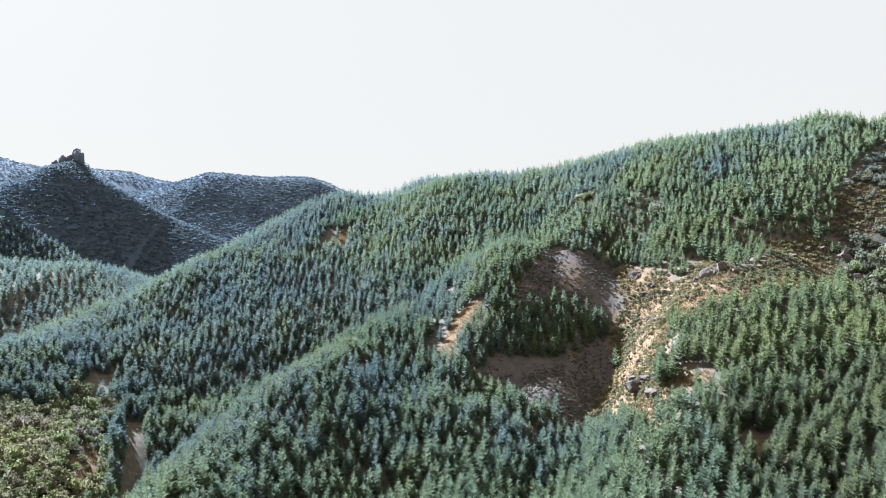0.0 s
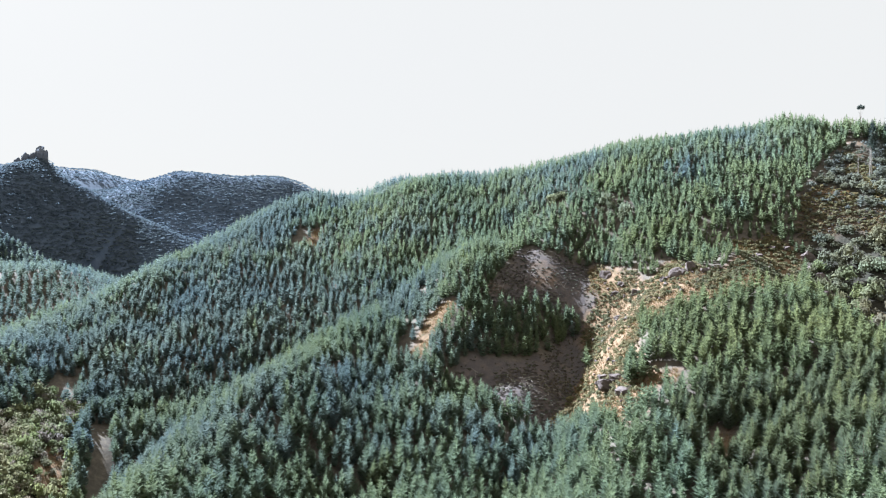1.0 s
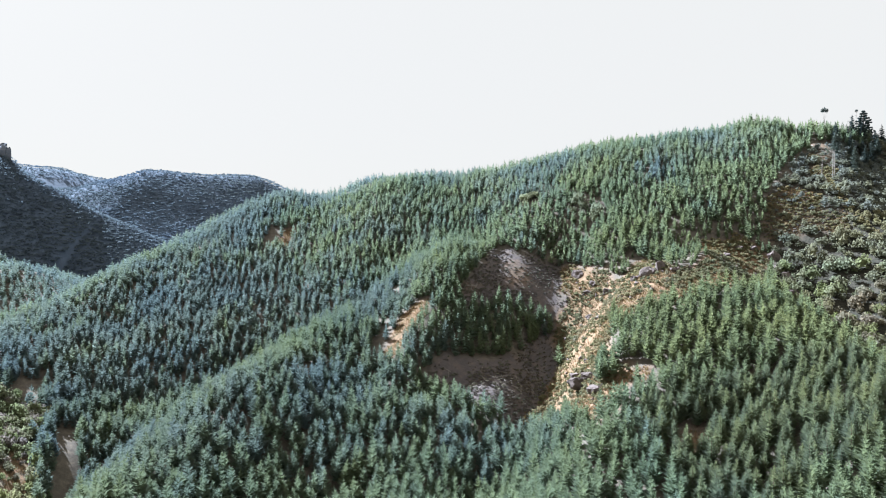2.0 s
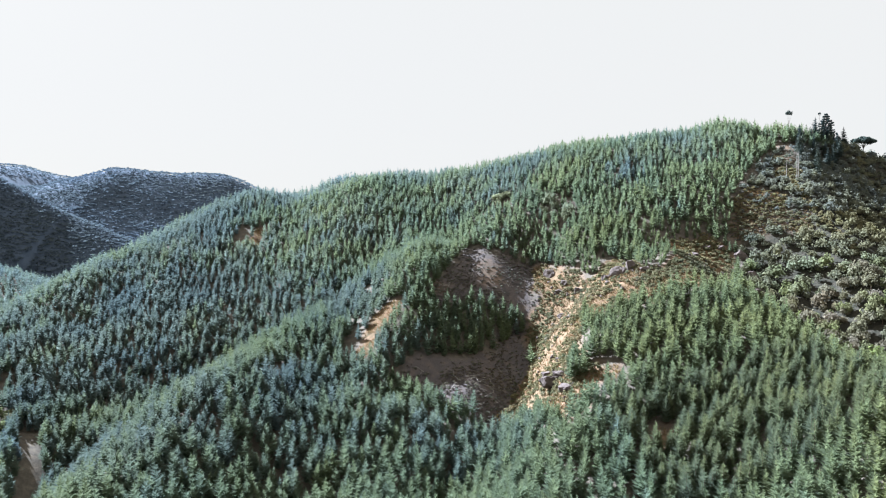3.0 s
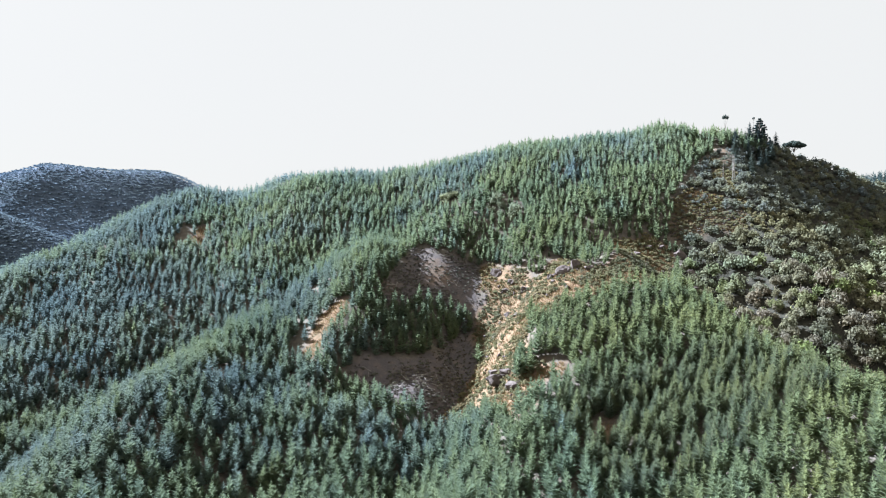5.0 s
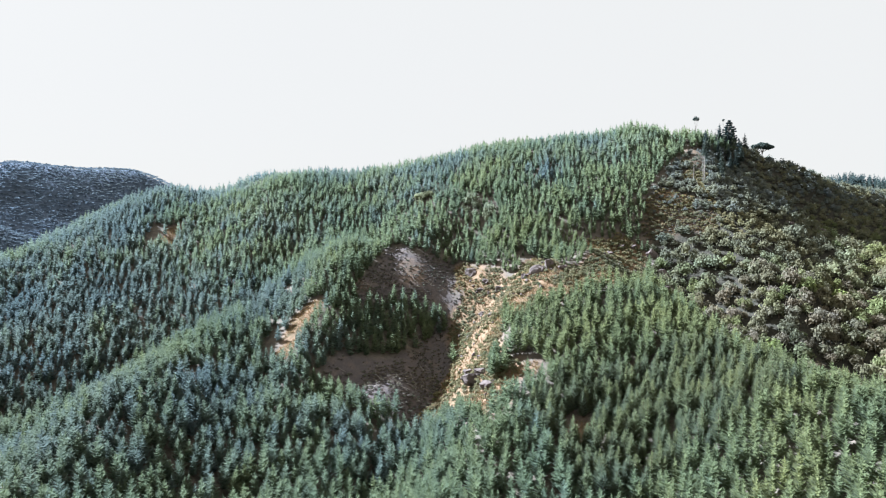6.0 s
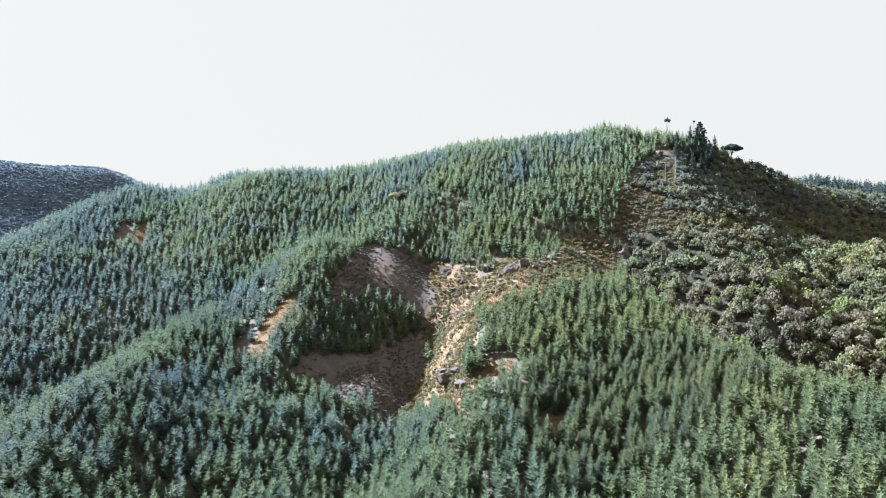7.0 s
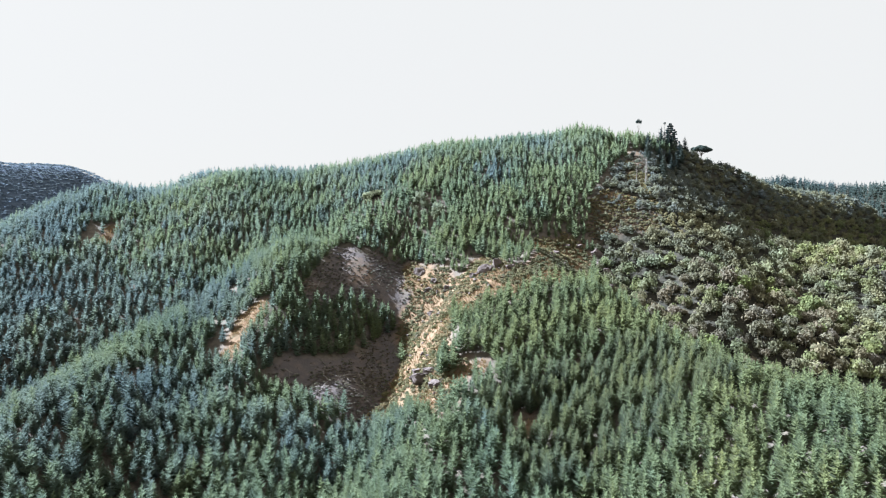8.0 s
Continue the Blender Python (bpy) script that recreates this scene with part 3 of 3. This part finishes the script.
def build_far_woods():
    rng = np.random.default_rng(12)
    low = [boughs(np.random.default_rng(80 + s), 8, 8, 10.0, 3.5, 0.06, False, 1.9) for s in range(4)]
    x, y, z = scatter(rng, (-900, 400), (200, 900), 6.8, lambda x, y: sector(x, y, 560, 950, -46, -14) & ~front_of_crest(x, y) & (line_distance(x, y, RIDGES["valley_spur"][2])[0] < 120) | (line_distance(x, y, RIDGES["back_hump"][2])[0] < 45))
    # lowest tints only: their blue carries the haze across the valley
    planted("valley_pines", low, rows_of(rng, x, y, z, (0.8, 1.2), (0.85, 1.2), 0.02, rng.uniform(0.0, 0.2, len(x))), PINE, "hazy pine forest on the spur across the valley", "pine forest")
    x2, y2, z2 = scatter(rng, (400, 250), (900, 720), 5.6, lambda x, y: sector(x, y, 600, 880, 38, 64) & ~inside(x, y, BOWL) & (line_distance(x, y, RIDGES["plateau"][2])[0] < 130))
    planted("plateau_pines", low, rows_of(rng, x2, y2, z2, (0.75, 1.05), (0.9, 1.15), 0.02, rng.uniform(0, 1, len(x2))), PLATEAU, "even dark pine forest on the plateau behind", "pine forest")
    lump = [leaf_lobes(np.random.default_rng(90 + s), 1, 12, 4.4, 4.0, 1.0, 0.9) for s in range(5)]

    def face_of(name, depth):
        """The side of a far ridge that looks to the valley, down to a depth below its crest line."""
        pts = np.array(RIDGES[name][2])
        order = np.argsort(np.arctan2(pts[:, 0], pts[:, 1]))
        pts = pts[order]

        def keep(x, y):
            a = np.arctan2(x, y)
            crest = np.interp(a, np.arctan2(pts[:, 0], pts[:, 1]), np.hypot(pts[:, 0], pts[:, 1]))
            return sector(x, y, 800, 2500, -42, 6) & (line_distance(x, y, RIDGES[name][2])[0] < depth) & ((name == "crag_hill") & (y < 985) | (np.hypot(x, y) < crest + 20))
        return keep

    rows = []
    for name, depth, gap, grow in (("crag_hill", 200, 4.2, 1.2), ("far_ridge", 290, 7.2, 1.6), ("farthest_ridge", 160, 12.0, 2.0), ("left_ridge", 240, 8.5, 1.4)):
        x3, y3, z3 = scatter(rng, (-1500, 600), (250, 2500), gap, face_of(name, depth), 0.6)
        z3 = z3 + np.clip((height(x3 + 9, y3) + height(x3 - 9, y3) + height(x3, y3 + 9) + height(x3, y3 - 9)) / 4 - z3, 0, 4)  # thicker in the creases
        part_rows = rows_of(rng, x3, y3, z3 + 0.6, (0.8, 1.5), (0.35, 0.6), 0.02, np.clip(rng.normal(0.45, 0.2, len(x3)), 0, 1))
        part_rows[:, 3] *= grow
        rows.append(part_rows)
    x3 = np.concatenate(rows)
    planted("far_bush", lump, x3, FAR, "bush over the distant ridges, haze painted in as grey-blue", "bush")


build_far_woods()


# ------------------------------------------------------------------ rocks, shrubs, logs and grass of the open ground
def part(name, verts, faces, mat, parent, label="", smooth=False):
    ob = new(name, mesh_from(name, verts, faces, mat, smooth=smooth))
    ob.parent = parent
    return tagged(ob, label)


def lump_of_rock(seed, detail=3):
    """A weathered block: a sphere cut by a few planes and roughened, about one metre in radius."""
    rng = np.random.default_rng(seed)
    bm = bmesh.new()
    bmesh.ops.create_icosphere(bm, subdivisions=detail, radius=1.0)
    cuts = []
    for _ in range(15):
        n = rng.normal(size=3)
        cuts.append((Vector(n / np.linalg.norm(n)), rng.uniform(0.42, 0.80)))
    for v in bm.verts:
        for n, d in cuts:
            k = v.co.dot(n)
            if k > d:
                v.co -= n * (k - d) * 0.9
        v.co += v.co.normalized() * 0.17 * noise.fractal(v.co * 2.1 + Vector((seed, 0, 0)), 1.0, 2.0, 4)
    me = bpy.data.meshes.new("boulder")
    bm.to_mesh(me)
    bm.free()
    return me


def ground_at(x, y):
    return float(height(np.array([x]), np.array([y]))[0])


def build_rocks():
    rng = np.random.default_rng(15)
    shapes = [lump_of_rock(s) for s in range(7)]
    for me in shapes:
        me.materials.append(ROCK)
    big = [  # east, north, half sizes
        (135, 340, 7.5, 5.5, 6.0), (141, 338, 5.5, 4.0, 4.5), (130, 344, 4.0, 3.0, 3.0), (114, 394, 5.0, 3.6, 4.2), (118, 376, 4.5, 3.4, 3.2), (120, 360, 4.2, 3.2, 2.8), (119, 335, 3.0, 2.4, 2.0), (114, 375, 3.4, 2.6, 2.4), (109, 356, 3.2, 2.4, 2.0), (108, 335, 2.8, 2.2, 2.0),
        (85, 290, 8.0, 5.0, 4.5), (86, 271, 5.5, 4.0, 3.4), (87, 306, 4.4, 3.4, 3.0), (88, 287, 5.0, 3.6, 3.0), (147, 331, 4.0, 3.0, 2.6), (184, 350, 3.6, 2.8, 2.4), (199, 365, 3.4, 2.6, 2.4), (206, 364, 3.4, 2.6, 2.2), (153, 333, 3.0, 2.4, 2.0), (98, 361, 2.6, 2.0, 1.6),
        (214, 355, 4.5, 4.0, 6.0), (211, 345, 5.0, 4.0, 7.0), (208, 334, 4.5, 4.0, 6.5), (204, 322, 4.0, 3.5, 5.0), (336, 362, 7.0, 4.0, 3.0), (346, 364, 6.0, 4.0, 2.6), (309, 354, 6.0, 4.0, 2.6),
    ]
    for n, (x, y, a, b, c) in enumerate(big):
        ob = new("rock_outcrop", shapes[n % 7])
        ob.matrix_basis = Matrix.LocRotScale((x, y, ground_at(x, y) + c * 0.05), Euler((rng.uniform(-0.4, 0.1), rng.uniform(-0.25, 0.25), rng.uniform(0, 6.28))), (a, b, c))
        tagged(ob, "large weathered grey rock outcrop in dry grass", "rock", "rock outcrops")
    x, y, z = scatter(rng, (60, 250), (218, 402), 4.6, lambda x, y: (open_strip(x, y) > 0.8) & (rng.uniform(0, 1, x.shape) < 0.3))
    for n, (px, py, pz) in enumerate(zip(x, y, z)):
        r = 0.5 + 1.7 * rng.random() ** 2.2
        ob = new("boulder", shapes[n % 7])
        ob.matrix_basis = Matrix.LocRotScale((px, py, pz - r * 0.05), Euler(rng.uniform(0, 6.28, 3)), (r * rng.uniform(0.8, 1.4), r, r * rng.uniform(0.6, 0.9)))
        tagged(ob, "grey boulder lying in the dry grass", "rock", "boulders of the rocky strip")


build_rocks()


def build_shrubs():
    rng = np.random.default_rng(18)
    kinds = []
    for s in range(4):
        root = tagged(new("shrub"), "low grey-green shrub among dry grass", "shrub", "shrubs of the open slope")
        v, f = leaf_lobes(np.random.default_rng(120 + s), 4, 22, 0.95, 1.5, 0.24)
        part("foliage", v, f, BUSH_ONE, root)
        v, f = stem(0.9, 0.05, 4)
        part("stem", v, f, BARK, root)
        kinds.append(root)
    x, y, z = scatter(rng, (60, 250), (220, 402), 2.3, lambda x, y: (open_strip(x, y) > 0.55) & (rough_noise(x, y, 11, 51) + rng.uniform(-0.7, 0.7, x.shape) > 0.0))
    pick = rng.permutation(len(x))[:290]
    for n, k in enumerate(pick):
        m = pose(x[k], y[k], z[k] - 0.1, 0, 0, rng.uniform(0, 360))
        if n < 4:
            ob = kinds[n]
            ob.matrix_basis = m
        else:
            ob = copy_thing(kinds[n % 4], m)
        g = rng.uniform(0.7, 1.6)
        ob.scale = (g, g, g * rng.uniform(0.7, 1.1))


build_shrubs()


def build_low_scrub():
    rng = np.random.default_rng(29)
    kinds = [leaf_lobes(np.random.default_rng(160 + s), 3, 13, 0.7, 0.9, 0.22) for s in range(5)]
    x, y, z = scatter(rng, (55, 245), (275, 420), 1.45, lambda x, y: (np.maximum(open_strip(x, y), spots(x, y, BOWL_DRY)) > 0.5) & (rough_noise(x, y, 10, 63) * 0.9 + rng.uniform(-0.6, 0.6, x.shape) + 0.25 * (x > 170) > 0.02) | (line_distance(x, y, TRACK)[0] < 1.8), 0.6)
    tint = np.clip(0.35 + 0.3 * rough_noise(x, y, 12, 64) + rng.normal(0, 0.22, len(x)), 0, 1)
    planted("low_scrub", kinds, rows_of(rng, x, y, z + 0.1, (0.8, 2.5), (0.7, 1.1), 0.04, tint), SCRUB, "low olive scrub between rocks and dry grass", "scrub")


build_low_scrub()


def build_grass():
    rng = np.random.default_rng(21)
    vs, fs = [], []
    for b in range(9):
        a, r, l = rng.uniform(0, 6.28), rng.uniform(0, 0.25), rng.uniform(0.5, 0.95)
        c = np.array([r * math.cos(a), r * math.sin(a), 0])
        d = np.array([math.cos(a + 0.4), math.sin(a + 0.4), 0])
        o = len(vs)
        vs += [c - np.array([-d[1], d[0], 0]) * 0.09, c + np.array([-d[1], d[0], 0]) * 0.09, c + d * l * 0.5 + np.array([0, 0, l])]
        fs.append((o, o + 1, o + 2))
    chain = SLIPS + BOWL_DRY
    x, y, z = scatter(rng, (-200, 225), (275, 540), 1.15, lambda x, y: (np.maximum(spots(x, y, chain), cover(x, y)[1]) > 0.6) & (rough_noise(x, y, 5, 55) > -0.3))
    planted("dry_grass", [(np.array(vs), np.array(fs))], rows_of(rng, x, y, z + 0.2, (0.7, 1.6), (0.7, 1.2), 0.05, rng.uniform(0, 1, len(x))), STRAW, "straw-coloured tussock grass on the open ground", "grass")


build_grass()


def build_brush():
    """Dead brush and slash left on the felled ground."""
    rng = np.random.default_rng(27)
    kinds = [leaf_lobes(np.random.default_rng(140 + s), 3, 14, 0.8, 0.9, 0.24) for s in range(4)]
    x, y, z = scatter(rng, (10, 285), (275, 430), 1.35, lambda x, y: (np.maximum.reduce([spots(x, y, BOWL_DRY), ragged(x, y, SCREE_AREA), felled(x, y)]) > 0.5) & (rough_noise(x, y, 9, 61) + rng.uniform(-0.8, 0.8, x.shape) > -0.35), 0.6)
    planted("dead_brush", kinds, rows_of(rng, x, y, z + 0.1, (0.5, 1.5), (0.5, 1.0), 0.05, rng.uniform(0, 1, len(x))), BRUSH, "grey-brown dead brush and felling slash on bare soil", "brush")


build_brush()


def dead_log(name, length, r, seed):
    """A bleached fallen trunk with the stubs of its limbs, lying along x."""
    rng = np.random.default_rng(seed)
    root = new(name)
    v, f = stem(length, r, 6, 0.35)
    part("trunk", v[:, [2, 0, 1]] + np.array([-length / 2, 0, 0]), f, DEAD, root, smooth=True)
    for _ in range(3):
        v, f = stem(rng.uniform(0.6, 1.6), r * 0.35, 4)
        a = rng.uniform(0, 6.28)
        t = Matrix.Rotation(a, 3, "X") @ Matrix.Rotation(radians(50), 3, "Y")
        v = v @ np.array(t).T + np.array([length * rng.uniform(-0.1, 0.42), 0, 0])
        part("limb_stub", v, f, DEAD, root)
    return tagged(root, "bleached fallen log on bare ground", "log", "fallen logs")


def build_logs():
    rng = np.random.default_rng(24)
    kinds = [dead_log("fallen_log", 3.2 + 1.4 * s, 0.10 + 0.025 * s, 200 + s) for s in range(3)]
    places = []
    for chain, n in ((SLASH, 40), (SCREE, 26), (BOWL_DRY[6:], 26), (BOWL_DRY, 10)):
        for _ in range(n):
            a, b, r = chain[rng.integers(0, len(chain))]
            d, t = r * 0.8 * math.sqrt(rng.random()), rng.uniform(0, 6.28)
            places.append((a + d * math.cos(t), b + d * math.sin(t)))
    for n, (x, y) in enumerate(places):
        turn = rng.uniform(0, 3.14)
        dx, dy = math.cos(turn) * 2, math.sin(turn) * 2
        rise = math.atan2(ground_at(x + dx, y + dy) - ground_at(x - dx, y - dy), 4)
        m = Matrix.LocRotScale((x, y, ground_at(x, y) + 0.25), Euler((0, -rise, turn)), None)
        if n < 3:
            kinds[n].matrix_basis = m
        else:
            copy_thing(kinds[n % 3], m)


build_logs()


# ------------------------------------------------------------------ the summit: old trees, dead poles, and the far crag
def tall_conifer(x, y, tall):
    root = tagged(new("summit_conifer"), "tall dark layered conifer on the summit", "tree")
    rng = np.random.default_rng(31)
    vs, fs = [], []
    for k in range(10):
        f = k / 9
        z, reach = tall * (0.22 + 0.76 * f), 6.4 * (1 - f) ** 0.75 * rng.uniform(0.65, 1.15) + 0.6
        for b in range(7):
            a = 6.2832 * (b + rng.uniform(-0.35, 0.35)) / 7
            for q in (0.45, 0.72, 0.95):
                v, g = leaf_lobes(rng, 1, 26, 0.95, 0.8, 0.46)
                g = g + len(vs)
                vs += list(v + np.array([math.cos(a) * reach * q, math.sin(a) * reach * q, z + 0.10 * reach * q - 0.4]))
                fs += list(g)
    part("crown", np.array(vs), np.array(fs), SUMMIT, root)
    v, f = stem(tall * 0.98, 0.38, 7)
    part("trunk", v, f, BARK, root, smooth=True)
    root.location = (x, y, ground_at(x, y) - 0.3)


def umbrella_tree(name, x, y, tall, wide, label, lobes=16, deep=1.0, thick=0.022):
    root = tagged(new(name), label, "tree")
    rng = np.random.default_rng(int(tall * 7))
    vs, fs = [], []
    for k in range(lobes):
        a, d = k * 2.4, wide * 0.46 * math.sqrt(k / lobes)
        c = np.array([d * math.cos(a), d * math.sin(a), tall * 0.92 - 0.26 * d + rng.uniform(-0.07, 0.07) * wide])
        v, g = leaf_lobes(rng, 1, 60, wide * 0.20, wide * 0.22 * deep, wide * 0.05)
        g = g + len(vs)
        vs += list(v + c - np.array([0, 0, wide * 0.1]))
        fs += list(g)
        if k % 2 == 0:  # a limb from the trunk to this lobe
            n = np.array([c[0], c[1], c[2] - tall * 0.5])
            t = Vector(n).to_track_quat("Z", "Y").to_matrix()
            v, g = stem(float(np.linalg.norm(n)), 0.02 * wide * 0.5, 4)
            part("limb", v @ np.array(t).T + np.array([0, 0, tall * 0.5]), g, BARK, root)
    part("crown", np.array(vs), np.array(fs), SUMMIT, root)
    v, f = stem(tall * 0.85, thick * tall, 6)
    part("trunk", v, f, BARK, root, smooth=True)
    root.location = (x, y, ground_at(x, y) - 0.3)


def dead_pole(x, y, tall, tuft):
    root = tagged(new("dead_tree"), "bleached dead standing trunk with broken limbs", "dead tree", "dead trunks below the summit")
    rng = np.random.default_rng(int(x * 3 + y))
    v, f = stem(tall, 0.30, 6, 0.3, (rng.uniform(-0.03, 0.03), 0))
    part("trunk", v, f, DEAD, root, smooth=True)
    for k in range(9):
        v, f = stem(rng.uniform(0.8, 2.6), 0.07, 4)
        t = Matrix.Rotation(rng.uniform(0, 6.28), 3, "Z") @ Matrix.Rotation(radians(rng.uniform(55, 100)), 3, "Y")
        part("limb", v @ np.array(t).T + np.array([0, 0, tall * rng.uniform(0.35, 0.97)]), f, DEAD, root)
    if tuft:
        v, f = leaf_lobes(rng, 4, 20, 1.1, 2.0, 0.35)
        part("foliage", v + np.array([0, 0, tall - 1.6]), f, SUMMIT, root)
    root.location = (x, y, ground_at(x, y) - 0.3)


tall_conifer(328, 437, 20)
umbrella_tree("umbrella_pine", 352, 431, 14.0, 15, "old dark flat-topped pine on the ridge", 30, 0.8)
umbrella_tree("tufted_tree", 309, 451, 17, 5.0, "slender tree with a small tuft of leaves at its top", 14, 3.4, 0.009)
for x, y, tall, tuft in ((325, 440, 20, True), (312, 430, 17, False), (266, 380, 19, False), (269, 383, 16, False), (263, 386, 13, False), (275, 392, 12, False)):
    dead_pole(x, y, tall, tuft)


def build_summit_pines():
    """Dark old pines that stand together below the summit."""
    rng = np.random.default_rng(33)
    kinds = []
    for s in range(3):
        root = tagged(new("summit_pine"), "old dark pine among scrub below the summit", "tree", "dark pines below the summit")
        v, f = boughs(np.random.default_rng(300 + s), 20, 18, 15.0, 3.6, 0.15, False, 0.9, 0.2)
        part("crown", v, f, SUMMIT, root)
        v, f = stem(14.0, 0.24)
        part("trunk", v, f, BARK, root, smooth=True)
        kinds.append(root)
    for n, (x, y) in enumerate(((312, 430), (316, 420), (284, 386), (300, 410), (306, 421), (292, 398), (320, 429), (288, 392), (300, 425), (310, 414), (296, 405), (304, 404), (318, 436), (324, 432), (308, 436), (302, 432), (326, 424), (318, 414), (312, 408), (322, 418), (290, 412), (296, 418), (284, 402), (334, 430))):
        m = pose(x + rng.uniform(-2, 2), y + rng.uniform(-2, 2), ground_at(x, y) - 0.6, 0, 0, rng.uniform(0, 360))
        if n < 3:
            ob = kinds[n]
            ob.matrix_basis = m
        else:
            ob = copy_thing(kinds[n % 3], m)
        g = rng.uniform(0.75, 1.15)
        ob.scale = (g, g, g * rng.uniform(0.85, 1.1))


build_summit_pines()


def build_crag():
    """A rock stack on the far hill."""
    root = tagged(new("rock_crag"), "dark jagged rock stack on the distant hilltop", "rock")
    for n, (x, y, dz, a, c) in enumerate(((-524, 964, 2, 7, 17), (-530, 965, 3, 9, 21), (-538, 963, 0, 8, 17), (-546, 962, -3, 8, 12), (-556, 958, -6, 9, 10))):
        me = lump_of_rock(40 + n)
        me.materials.append(CRAG)
        ob = new("block", me)
        ob.matrix_basis = Matrix.LocRotScale((x, y, ground_at(-527, 964) + dz), Euler((0, 0, n)), (a, a, c))
        ob.parent = root


build_crag()
